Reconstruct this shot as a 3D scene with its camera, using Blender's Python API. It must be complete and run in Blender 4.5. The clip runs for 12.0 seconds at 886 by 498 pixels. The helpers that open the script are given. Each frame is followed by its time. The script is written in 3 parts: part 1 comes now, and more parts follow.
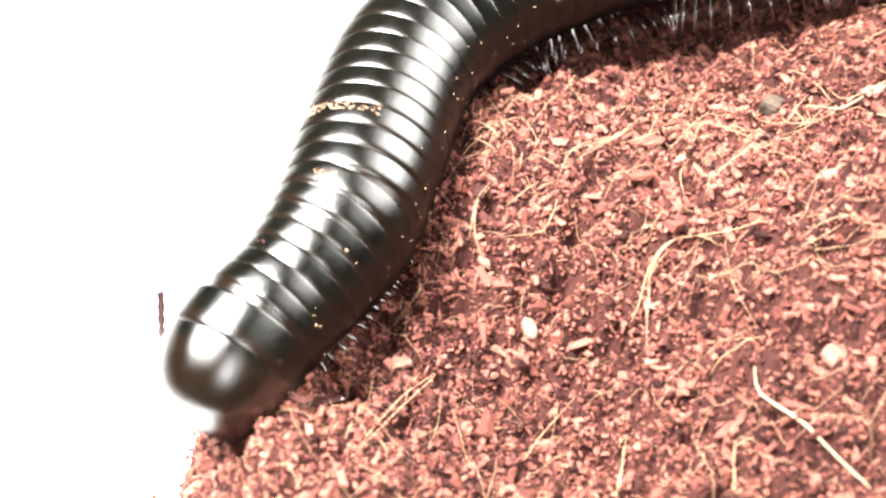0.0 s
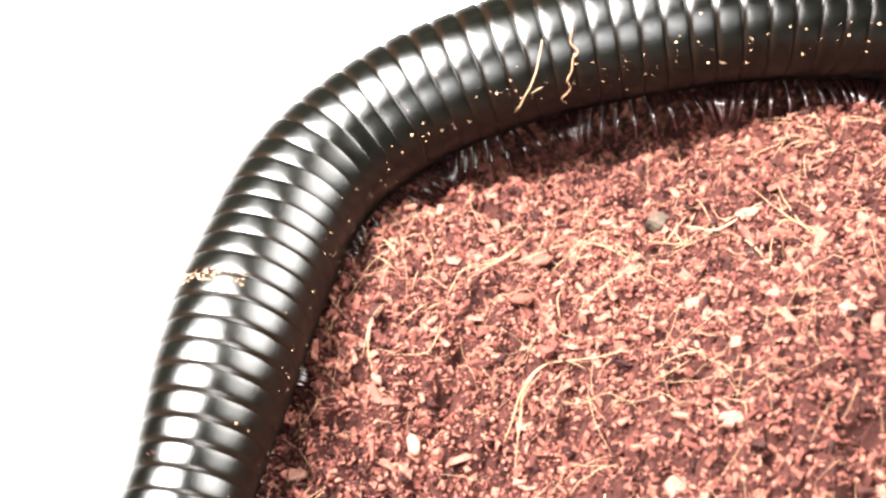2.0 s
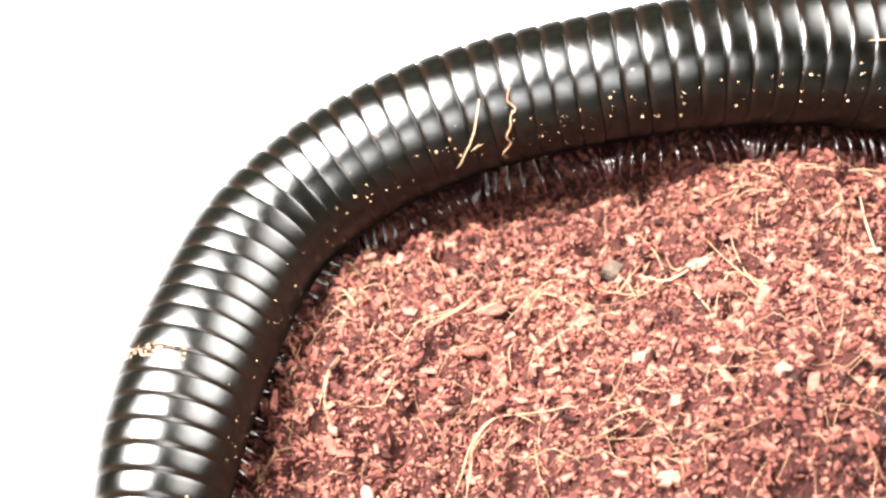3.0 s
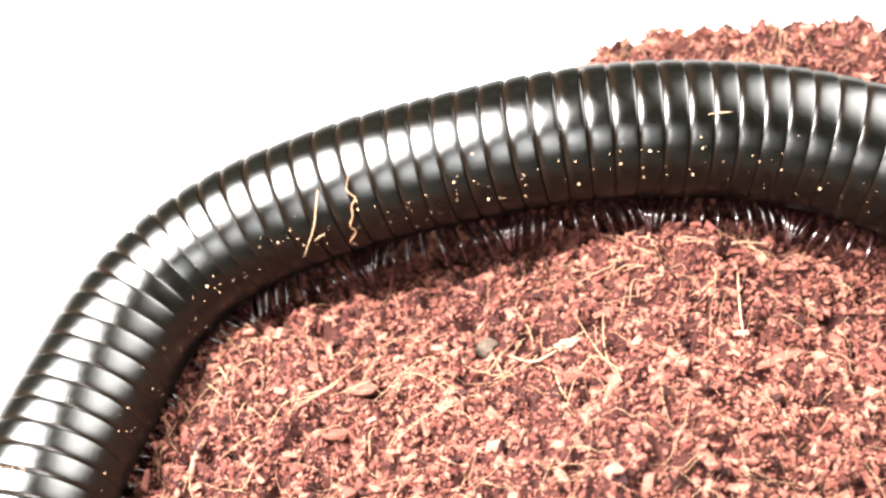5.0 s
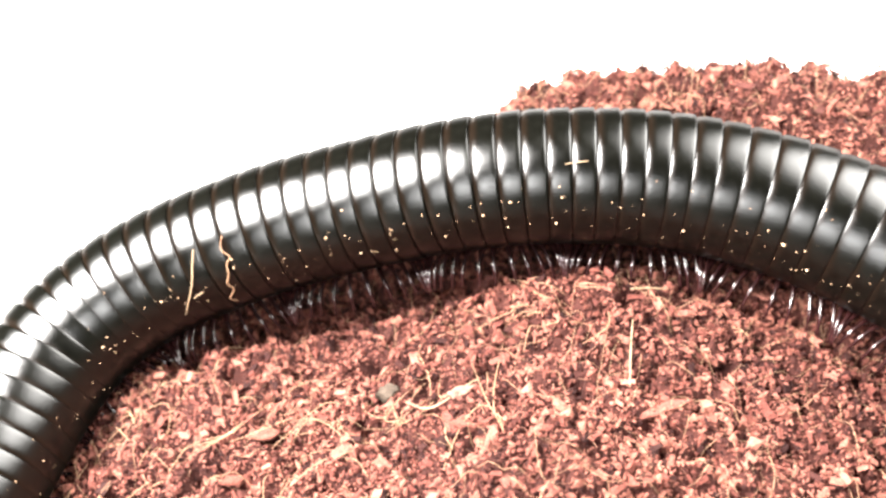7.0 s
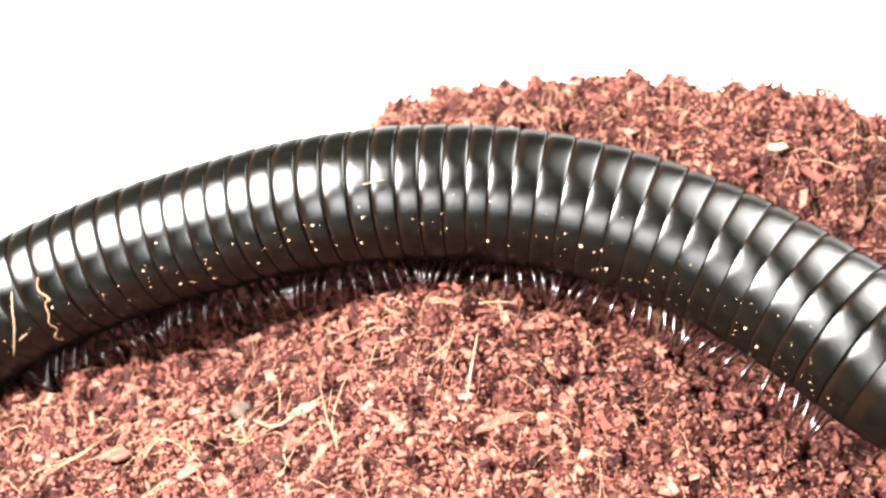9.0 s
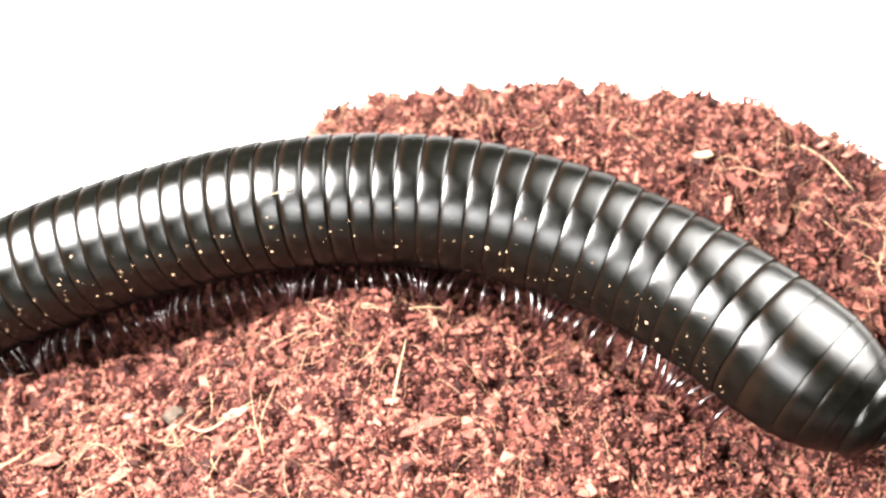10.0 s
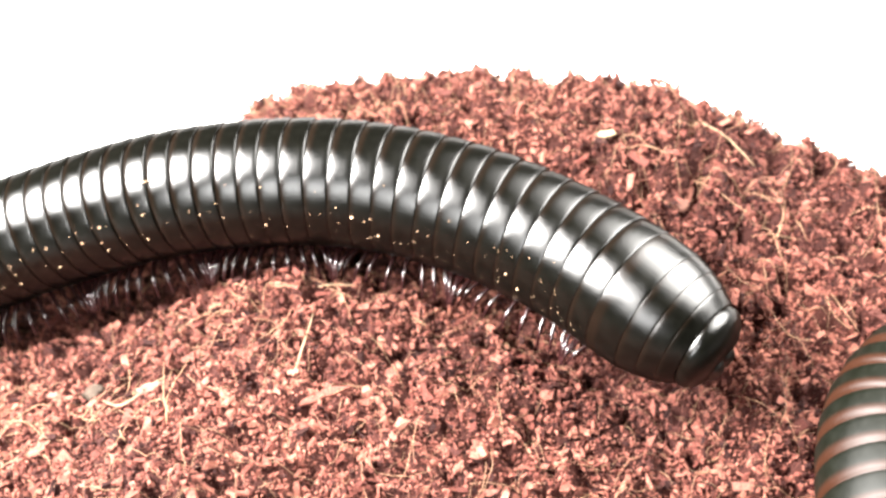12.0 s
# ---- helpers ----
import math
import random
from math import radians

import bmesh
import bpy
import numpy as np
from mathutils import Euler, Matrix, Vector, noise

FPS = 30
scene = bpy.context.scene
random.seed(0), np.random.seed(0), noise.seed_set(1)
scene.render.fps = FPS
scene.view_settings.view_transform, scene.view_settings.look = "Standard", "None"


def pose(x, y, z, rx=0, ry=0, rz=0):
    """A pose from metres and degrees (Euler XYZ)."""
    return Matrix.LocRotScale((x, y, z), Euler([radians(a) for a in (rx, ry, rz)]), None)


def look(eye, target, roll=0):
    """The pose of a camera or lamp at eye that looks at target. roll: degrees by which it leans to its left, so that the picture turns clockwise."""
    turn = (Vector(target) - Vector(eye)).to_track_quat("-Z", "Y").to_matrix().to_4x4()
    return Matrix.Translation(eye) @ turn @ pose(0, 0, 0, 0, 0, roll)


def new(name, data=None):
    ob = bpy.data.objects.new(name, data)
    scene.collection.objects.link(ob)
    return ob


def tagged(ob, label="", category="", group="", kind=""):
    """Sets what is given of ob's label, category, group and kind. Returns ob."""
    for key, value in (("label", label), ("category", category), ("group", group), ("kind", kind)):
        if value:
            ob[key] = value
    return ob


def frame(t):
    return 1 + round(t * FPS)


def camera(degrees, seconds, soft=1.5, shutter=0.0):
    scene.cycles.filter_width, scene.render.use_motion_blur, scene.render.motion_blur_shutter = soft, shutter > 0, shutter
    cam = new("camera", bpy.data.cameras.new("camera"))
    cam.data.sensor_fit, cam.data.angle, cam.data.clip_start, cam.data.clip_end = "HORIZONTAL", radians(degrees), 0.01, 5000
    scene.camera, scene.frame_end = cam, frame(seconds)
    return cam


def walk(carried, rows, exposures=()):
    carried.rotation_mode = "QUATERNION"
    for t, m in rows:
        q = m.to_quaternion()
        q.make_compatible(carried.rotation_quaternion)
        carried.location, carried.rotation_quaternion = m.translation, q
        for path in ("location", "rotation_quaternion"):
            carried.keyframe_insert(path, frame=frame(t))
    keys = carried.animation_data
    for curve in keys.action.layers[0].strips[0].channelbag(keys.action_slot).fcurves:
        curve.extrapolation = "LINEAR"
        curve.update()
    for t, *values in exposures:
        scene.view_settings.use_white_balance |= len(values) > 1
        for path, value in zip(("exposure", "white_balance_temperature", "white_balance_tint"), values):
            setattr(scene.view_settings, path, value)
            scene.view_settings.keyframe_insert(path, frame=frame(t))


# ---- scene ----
cam = camera(48.39, 12.0, soft=2.6)
cam.data.dof.use_dof, cam.data.dof.focus_distance, cam.data.dof.aperture_fstop = True, 0.116, 27.0
METRES, EYE, TILT = 0.125, 0.100, -47.0
ROWS = [
    (0.0, 0.0000, 0.0000, 0.0000, -0.00, 0.00, -0.00),
    (0.5, 0.0225, -0.0254, 0.0336, 0.24, 0.24, -0.25),
    (1.0, 0.0578, -0.0462, 0.0628, 0.88, -0.11, -0.13),
    (1.5, 0.1068, -0.0709, 0.0967, 1.72, -0.28, -0.16),
    (2.0, 0.1372, -0.0645, 0.1252, 2.13, -0.70, 0.19),
    (2.5, 0.1643, -0.0686, 0.1631, 2.63, -0.99, 0.38),
    (3.0, 0.2034, -0.0772, 0.1794, 3.28, -0.82, 0.67),
    (5.0, 0.3803, -0.0522, 0.2601, 5.79, -0.99, 1.10),
    (5.5, 0.4168, -0.0455, 0.2730, 6.26, -1.21, 1.15),
    (6.0, 0.4419, -0.0542, 0.2792, 6.49, -1.00, 1.27),
    (6.5, 0.4722, -0.0538, 0.2909, 6.78, -0.85, 1.26),
    (7.0, 0.5117, -0.0503, 0.3005, 7.29, -0.65, 1.31),
    (7.5, 0.5709, -0.0488, 0.2975, 7.65, -0.58, 1.68),
    (9.5, 0.6767, -0.0446, 0.3158, 5.80, -0.51, 2.41),
    (10.0, 0.7099, -0.0547, 0.3184, 5.25, -0.73, 2.46),
    (10.5, 0.7550, -0.0680, 0.3137, 5.46, -0.44, 2.85),
    (11.0, 0.7932, -0.0764, 0.3006, 5.84, -0.10, 3.09),
    (11.5, 0.8058, -0.0761, 0.2788, 6.07, 0.14, 3.41),
    (12.0, 0.8353, -0.0814, 0.2684, 6.41, 0.37, 3.59),
]
walk(cam, [(t, pose(0, 0, EYE, TILT, 0, 0) @ pose(METRES * x, METRES * y, METRES * z, 90 + pitch, roll, yaw)) for t, x, y, z, yaw, pitch, roll in ROWS], [(0.0, 0.04), (6.0, 0.03), (9.5, 0.10), (12.0, 0.16)])

# ---- light ----
MM = 0.001
world = bpy.data.worlds.new("world")
scene.world = world
world.use_nodes = True
world.node_tree.nodes["Background"].inputs[0].default_value = (0.9, 0.95, 1.0, 1)
world.node_tree.nodes["Background"].inputs[1].default_value = 0.3


def lamp(name, eye, target, size, watts, colour):
    data = bpy.data.lights.new(name, "AREA")
    data.shape, data.size, data.energy, data.color = "DISK", size, watts, colour
    ob = new(name, data)
    ob.matrix_world = look(eye, target)
    return ob


# the desk lamp over the bend, a wide added fill beside the heap and a small lamp behind the camera
lamp("desk_lamp", (-0.098, 0.078, 0.248), (0.030, 0.095, 0.03), 0.125, 15.6, (1.0, 0.96, 0.91))
# fill added only to brighten the heap's far right
lamp("fill_lamp", (0.350, 0.225, 0.290), (0.170, 0.118, 0.02), 0.40, 17.5, (1.0, 0.96, 0.9))
lamp("front_lamp", (0.020, -0.060, 0.165), (0.085, 0.109, 0.04), 0.05, 0.6, (1.0, 0.98, 0.95))


# ---- materials ----
def material(name):
    m = bpy.data.materials.new(name)
    m.use_nodes = True
    return m, m.node_tree.nodes, m.node_tree.links, m.node_tree.nodes["Principled BSDF"]


def noise_node(nodes, links, scale, detail=4.0, rough=0.6, coord="Object"):
    tc = nodes.new("ShaderNodeTexCoord")
    n = nodes.new("ShaderNodeTexNoise")
    n.inputs["Scale"].default_value, n.inputs["Detail"].default_value, n.inputs["Roughness"].default_value = scale, detail, rough
    links.new(tc.outputs[coord], n.inputs["Vector"])
    return n


def ramp_node(nodes, links, source, stops):
    r = nodes.new("ShaderNodeValToRGB")
    while len(r.color_ramp.elements) < len(stops):
        r.color_ramp.elements.new(0.5)
    for e, (p, c) in zip(r.color_ramp.elements, stops):
        e.position, e.color = p, (*c, 1)
    links.new(source, r.inputs["Fac"])
    return r


def bump_node(nodes, links, source, bsdf, strength, distance):
    b = nodes.new("ShaderNodeBump")
    b.inputs["Strength"].default_value, b.inputs["Distance"].default_value = strength, distance
    links.new(source, b.inputs["Height"])
    links.new(b.outputs["Normal"], bsdf.inputs["Normal"])


def mixed(nodes, links, kind, fac, a, b):
    m = nodes.new("ShaderNodeMix")
    m.data_type, m.blend_type = "RGBA", kind
    for socket, value in ((m.inputs["Factor"], fac), (m.inputs["A"], a), (m.inputs["B"], b)):
        if hasattr(value, "is_output"):
            links.new(value, socket)
        else:
            socket.default_value = value
    return m.outputs["Result"]


def coir_material(name, dark, mid, light, rough=0.75):
    m, nodes, links, bsdf = material(name)
    geo = nodes.new("ShaderNodeNewGeometry")
    tone = ramp_node(nodes, links, geo.outputs["Random Per Island"], [(0.1, dark), (0.42, mid), (0.82, light), (1.0, tuple(1.15 * c for c in light))])
    patch = noise_node(nodes, links, 45.0, 3.0)
    shade = ramp_node(nodes, links, patch.outputs["Fac"], [(0.3, (0.62, 0.55, 0.55)), (0.65, (1.1, 1.05, 1.0))])
    grain = noise_node(nodes, links, 3000.0, 6.0, 0.75)
    speck = ramp_node(nodes, links, grain.outputs["Fac"], [(0.32, (0.42, 0.36, 0.34)), (0.68, (1.3, 1.3, 1.28))])
    a = mixed(nodes, links, "MULTIPLY", 1.0, tone.outputs["Color"], shade.outputs["Color"])
    b = mixed(nodes, links, "MULTIPLY", 1.0, a, speck.outputs["Color"])
    links.new(b, bsdf.inputs["Base Color"])
    bsdf.inputs["Roughness"].default_value = rough
    bsdf.inputs["Specular IOR Level"].default_value = 0.12
    bump_node(nodes, links, grain.outputs["Fac"], bsdf, 1.0, 0.0003)
    return m


def chitin_material(name, base, grey, band, band_amount, rough, ior):
    m, nodes, links, bsdf = material(name)
    n = noise_node(nodes, links, 420.0, 5.0, 0.65)
    tone = ramp_node(nodes, links, n.outputs["Fac"], [(0.35, base), (0.75, grey)])
    tc = nodes.new("ShaderNodeTexCoord")
    sep = nodes.new("ShaderNodeSeparateXYZ")
    links.new(tc.outputs["Object"], sep.inputs[0])
    rng = nodes.new("ShaderNodeMapRange")
    rng.inputs["From Min"].default_value, rng.inputs["From Max"].default_value = 0.0004, 0.0011
    rng.inputs["To Max"].default_value = band_amount
    links.new(sep.outputs["X"], rng.inputs["Value"])
    col = mixed(nodes, links, "MIX", rng.outputs["Result"], tone.outputs["Color"], (*band, 1))
    links.new(col, bsdf.inputs["Base Color"])
    # a dark body under a satin coat
    rr = nodes.new("ShaderNodeMapRange")
    rr.inputs["To Min"].default_value, rr.inputs["To Max"].default_value = rough - 0.05, rough + 0.08
    links.new(n.outputs["Fac"], rr.inputs["Value"])
    under, coat, edge, both = (nodes.new("ShaderNode" + kind) for kind in ("BsdfDiffuse", "BsdfGlossy", "Fresnel", "MixShader"))
    coat.distribution = "BECKMANN"
    edge.inputs["IOR"].default_value = ior
    links.new(col, under.inputs["Color"])
    links.new(rr.outputs["Result"], coat.inputs["Roughness"])
    coat.inputs["Color"].default_value = (0.97, 0.98, 1.0, 1)
    # fine lengthwise wrinkles
    wrinkle = noise_node(nodes, links, 1.0, 3.0)
    stretch = nodes.new("ShaderNodeMapping")
    stretch.inputs["Scale"].default_value = (500.0, 3200.0, 3200.0)
    links.new(tc.outputs["Object"], stretch.inputs["Vector"])
    links.new(stretch.outputs["Vector"], wrinkle.inputs["Vector"])
    relief = nodes.new("ShaderNodeBump")
    relief.inputs["Strength"].default_value, relief.inputs["Distance"].default_value = 0.25, 0.00004
    links.new(wrinkle.outputs["Fac"], relief.inputs["Height"])
    for shader in (under, coat, edge):
        links.new(relief.outputs["Normal"], shader.inputs["Normal"])
    weak = nodes.new("ShaderNodeMapRange")
    weak.inputs["From Max"].default_value, weak.inputs["To Max"].default_value = 1.0, 0.45
    links.new(edge.outputs["Fac"], weak.inputs["Value"])
    most = nodes.new("ShaderNodeMath")
    most.operation, most.inputs[1].default_value = "MINIMUM", 0.10
    links.new(weak.outputs["Result"], most.inputs[0])
    for k, shader in enumerate((most.outputs["Value"], under.outputs["BSDF"], coat.outputs["BSDF"])):
        links.new(shader, both.inputs[k])
    links.new(both.outputs["Shader"], nodes["Material Output"].inputs["Surface"])
    nodes.remove(bsdf)
    return m


def plain_material(name, dark, light, scale, rough, spec=0.4, bump=0.3, depth=0.0001):
    m, nodes, links, bsdf = material(name)
    n = noise_node(nodes, links, scale, 5.0, 0.65)
    tone = ramp_node(nodes, links, n.outputs["Fac"], [(0.3, dark), (0.7, light)])
    links.new(tone.outputs["Color"], bsdf.inputs["Base Color"])
    bsdf.inputs["Roughness"].default_value = rough
    bsdf.inputs["Specular IOR Level"].default_value = spec
    bump_node(nodes, links, n.outputs["Fac"], bsdf, bump, depth)
    return m


PAPER = plain_material("white_paper", (0.80, 0.79, 0.77), (0.86, 0.86, 0.85), 900.0, 0.6, 0.3, 0.1, 0.00003)
# near-black so that the unseen room bounces little light back
UNSEEN_ROOM = plain_material("unseen_room", (0.030, 0.028, 0.026), (0.045, 0.042, 0.039), 6.0, 0.8, 0.3, 0.1, 0.002)
# coir darkened below the chips' tone: the gaps' shade put into its colour
GAP_SHADE = coir_material("coir_gap_shade", (0.020, 0.0065, 0.0050), (0.040, 0.0130, 0.0105), (0.075, 0.027, 0.021), 0.85)
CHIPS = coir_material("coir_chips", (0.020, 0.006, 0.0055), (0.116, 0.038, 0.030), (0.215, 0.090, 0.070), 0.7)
LOOSE = coir_material("loose_chip", (0.023, 0.0075, 0.0065), (0.124, 0.041, 0.033), (0.222, 0.096, 0.076), 0.7)
info = LOOSE.node_tree.nodes.new("ShaderNodeObjectInfo")
for node in LOOSE.node_tree.nodes:
    if node.type == "VALTORGB" and node.inputs["Fac"].links[0].from_node.type == "NEW_GEOMETRY":
        LOOSE.node_tree.links.new(info.outputs["Random"], node.inputs["Fac"])
FLUFF = coir_material("coir_fluff", (0.085, 0.031, 0.024), (0.185, 0.075, 0.056), (0.33, 0.19, 0.137), 0.6)
FIBRE = plain_material("coir_fibre", (0.155, 0.080, 0.047), (0.250, 0.150, 0.090), 900.0, 0.6, 0.2)
PALE = plain_material("pale_straw", (0.150, 0.098, 0.060), (0.225, 0.162, 0.104), 900.0, 0.6, 0.2)
HUSK = plain_material("pale_husk", (0.080, 0.032, 0.025), (0.150, 0.074, 0.054), 1400.0, 0.7, 0.15, 0.6, 0.0002)
PEBBLE = plain_material("grey_pebble", (0.018, 0.013, 0.010), (0.050, 0.037, 0.028), 1500.0, 0.8, 0.1)
CHITIN = chitin_material("black_chitin", (0.0008, 0.0008, 0.0006), (0.0025, 0.0025, 0.002), (0.006, 0.0035, 0.0022), 0.5, 0.33, 1.7)
CHITIN_RED = chitin_material("banded_chitin", (0.002, 0.0025, 0.0015), (0.006, 0.0065, 0.005), (0.018, 0.007, 0.004), 1.0, 0.5, 1.45)
LEG = plain_material("leg_chitin", (0.006, 0.002, 0.002), (0.020, 0.006, 0.006), 1200.0, 0.2, 0.5, 0.1, 0.00004)
SPECK = plain_material("coir_crumb", (0.20, 0.105, 0.060), (0.40, 0.28, 0.175), 1500.0, 0.7)
SCAR = plain_material("worn_scar", (0.05, 0.02, 0.010), (0.20, 0.14, 0.095), 1600.0, 0.7, 0.15, 0.8, 0.0003)


# ---- mesh helpers ----
def mesh_object(name, verts, faces, mat, parent=None, smooth=True, label=""):
    me = bpy.data.meshes.new(name)
    me.from_pydata([tuple(v) for v in verts], [], [tuple(f) for f in faces])
    me.materials.append(mat)
    if smooth:
        me.polygons.foreach_set("use_smooth", [True] * len(me.polygons))
    me.update()
    ob = new(name, me)
    if parent:
        ob.parent = parent
    if label:
        tagged(ob, label)
    return ob


def part_of(name, me, parent, label=""):
    ob = new(name, me)
    ob.parent = parent
    if label:
        tagged(ob, label)
    return ob


def triangles_object(name, verts, tris, mat, smooth=False):
    """One mesh from arrays of corners and triangles."""
    me = bpy.data.meshes.new(name)
    me.vertices.add(len(verts))
    me.vertices.foreach_set("co", np.asarray(verts, np.float32).ravel())
    me.loops.add(3 * len(tris))
    me.loops.foreach_set("vertex_index", np.asarray(tris, np.int32).ravel())
    me.polygons.add(len(tris))
    me.polygons.foreach_set("loop_start", np.arange(0, 3 * len(tris), 3, dtype=np.int32))
    me.polygons.foreach_set("use_smooth", np.full(len(tris), smooth))
    me.materials.append(mat)
    me.update(calc_edges=True)
    return new(name, me)


def lathe(profile, around=48, squash=1.0, cap=False):
    """A shell round the x axis from (x, radius) pairs."""
    verts, faces = [], []
    for x, r in profile:
        for k in range(around):
            a = 2 * math.pi * k / around
            z = r * math.cos(a)
            verts.append((x, r * math.sin(a), z * (squash if z < 0 else 1)))
    for i in range(len(profile) - 1):
        for k in range(around):
            k2 = (k + 1) % around
            faces.append((i * around + k, i * around + k2, (i + 1) * around + k2, (i + 1) * around + k))
    if cap:
        faces.append(tuple(range(around)))
    return verts, faces


def tube(points, radii, around=6):
    """A closed tube along points."""
    pts = [Vector(p) for p in points]
    verts, faces = [], []
    side = None
    for i, p in enumerate(pts):
        t = (pts[min(i + 1, len(pts) - 1)] - pts[max(i - 1, 0)]).normalized()
        if side is None:
            side = t.orthogonal().normalized()
        side = (side - t * side.dot(t)).normalized()
        up = t.cross(side)
        for k in range(around):
            a = 2 * math.pi * k / around
            verts.append(p + radii[i] * (math.cos(a) * side + math.sin(a) * up))
    for i in range(len(pts) - 1):
        for k in range(around):
            k2 = (k + 1) % around
            faces.append((i * around + k, i * around + k2, (i + 1) * around + k2, (i + 1) * around + k))
    faces.append(tuple(reversed(range(around))))
    faces.append(tuple(range((len(pts) - 1) * around, len(pts) * around)))
    return verts, faces


def joined(pieces):
    verts, faces = [], []
    for v, f in pieces:
        n = len(verts)
        verts += list(v)
        faces += [tuple(i + n for i in face) for face in f]
    return verts, faces


def smooth_line(points, steps=8, rounds=0):
    """A dense line through points (Catmull-Rom), relaxed a little."""
    q = np.array(points, float)
    q = np.vstack([2 * q[0] - q[1], q, 2 * q[-1] - q[-2]])
    out = []
    for i in range(1, len(q) - 2):
        for u in np.linspace(0, 1, steps, endpoint=False):
            p0, p1, p2, p3 = q[i - 1 : i + 3]
            out.append(0.5 * (2 * p1 + (p2 - p0) * u + (2 * p0 - 5 * p1 + 4 * p2 - p3) * u * u + (3 * p1 - p0 - 3 * p2 + p3) * u**3))
    out = np.array(out + [q[-2]])
    for _ in range(rounds):
        out[1:-1] = 0.25 * out[:-2] + 0.5 * out[1:-1] + 0.25 * out[2:]
    return out


# ---- the place ----
def box_object(name, lo, hi, mat):
    (x0, y0, z0), (x1, y1, z1) = lo, hi
    v = [(x, y, z) for x in (x0, x1) for y in (y0, y1) for z in (z0, z1)]
    f = [(0, 1, 3, 2), (4, 6, 7, 5), (0, 4, 5, 1), (2, 3, 7, 6), (0, 2, 6, 4), (1, 5, 7, 3)]
    return tagged(mesh_object(name, v, f, mat, smooth=False), kind="structure")


tagged(box_object("ground", (-1.4, -1.4, -0.03), (1.4, 1.4, 0.0), PAPER), "plain white table surface under the coir", "table surface")
# walls and ceiling out of view, added dark to limit fill and reflections
tagged(box_object("wall_north", (-1.4, 1.4, -0.03), (1.4, 1.5, 1.9), UNSEEN_ROOM), "unseen dark taupe wall added to cut bounced light")
tagged(box_object("wall_east", (1.4, -1.5, -0.03), (1.5, 1.5, 1.9), UNSEEN_ROOM), "unseen dark taupe wall added to cut bounced light")
tagged(box_object("wall_south", (-1.4, -1.5, -0.03), (1.4, -1.4, 1.9), UNSEEN_ROOM), "unseen dark taupe wall added to cut bounced light")
tagged(box_object("wall_west", (-1.5, -1.5, -0.03), (-1.4, 1.5, 1.9), UNSEEN_ROOM), "unseen dark taupe wall added to cut bounced light")
tagged(box_object("ceiling", (-1.5, -1.5, 1.9), (1.5, 1.5, 2.0), UNSEEN_ROOM), "unseen dark taupe ceiling added to cut bounced light")

class Track:
    """A line in space by its length, in millimetres."""

    def __init__(self, points):
        self.line = smooth_line(points, 10, 50)
        self.run = np.r_[0, np.cumsum(np.linalg.norm(np.diff(self.line, axis=0), axis=1))]

    def place(self, s):
        return np.array([np.interp(s, self.run, self.line[:, k]) for k in range(3)])


# The line that the large millipede follows, from before its head to behind its tail.
TRACK = Track([
    (-18, 14, 12.5), (-17, 24, 14.5), (-15.5, 36, 18), (-14, 48, 21), (-13.7, 62, 22.9), (-13.1, 70, 23.8), (-11.9, 79, 24.6), (-9.6, 88.3, 25.3),
    (-7.0, 97, 26.7), (-2.2, 104.1, 28.3), (4.0, 108, 30.3), (9.7, 110.5, 32), (17, 112.5, 33.7), (24, 114.3, 35.2), (31, 115.7, 36.3), (39, 116.7, 37.7),
    (46, 117.2, 39), (54, 117.7, 40), (67, 118.1, 40), (80, 117.3, 38.8), (93, 113.5, 37), (104, 107.8, 35), (111.5, 101.6, 34), (118, 95, 33),
    (124, 89.5, 31.8), (128.5, 85.5, 31.2), (132, 82.2, 33.5), (135, 79, 39), (139, 73.5, 48), (144, 66, 53), (150, 58, 52),
])

OTHER = Track([(136, 36, 28), (137.5, 48, 28.5), (139, 60, 29), (139.8, 72, 29), (142.6, 82, 28.5), (150, 89, 28), (160, 92, 28), (172, 90, 28), (184, 86, 27.5), (200, 82, 27), (216, 80, 25)])

# The pile of coir: its outline on the table and its mounds, in millimetres.
OUTLINE = np.array([(-28, -30), (-29, 30), (-29, 58), (-24, 80), (-18, 98), (-9, 114), (9, 127), (24.5, 138.5), (40, 150), (54.5, 156.3), (75, 157.5), (100, 158), (125, 153.5), (142, 145.5), (160, 135.5), (190, 117.5), (222, 102), (235, 50), (200, -40)], float)
MOUNDS = [(0, 62, -6.8), (18, 80, 4.0), (30, 60, -2.0), (15, 52, -6.5), (42, 62, 7.1), (36, 78, -1.7), (60, 72, 11.7), (52, 90, 1.7), (35, 98, -0.5), (70, 100, 1.3), (78, 84, 2.6), (92, 92, 0.4), (65, 112, 6.5), (90, 140, 12.0), (64, 142, 12.2), (115, 136, 10.2), (132, 126, 2.4), (150, 120, -2.0), (135, 98, -2.4), (-12, 85, -2.5), (90, 66, 3.8), (120, 70, -7.5), (137, 142, 3.2), (160, 128, 5.0), (188, 112, 4.0)]


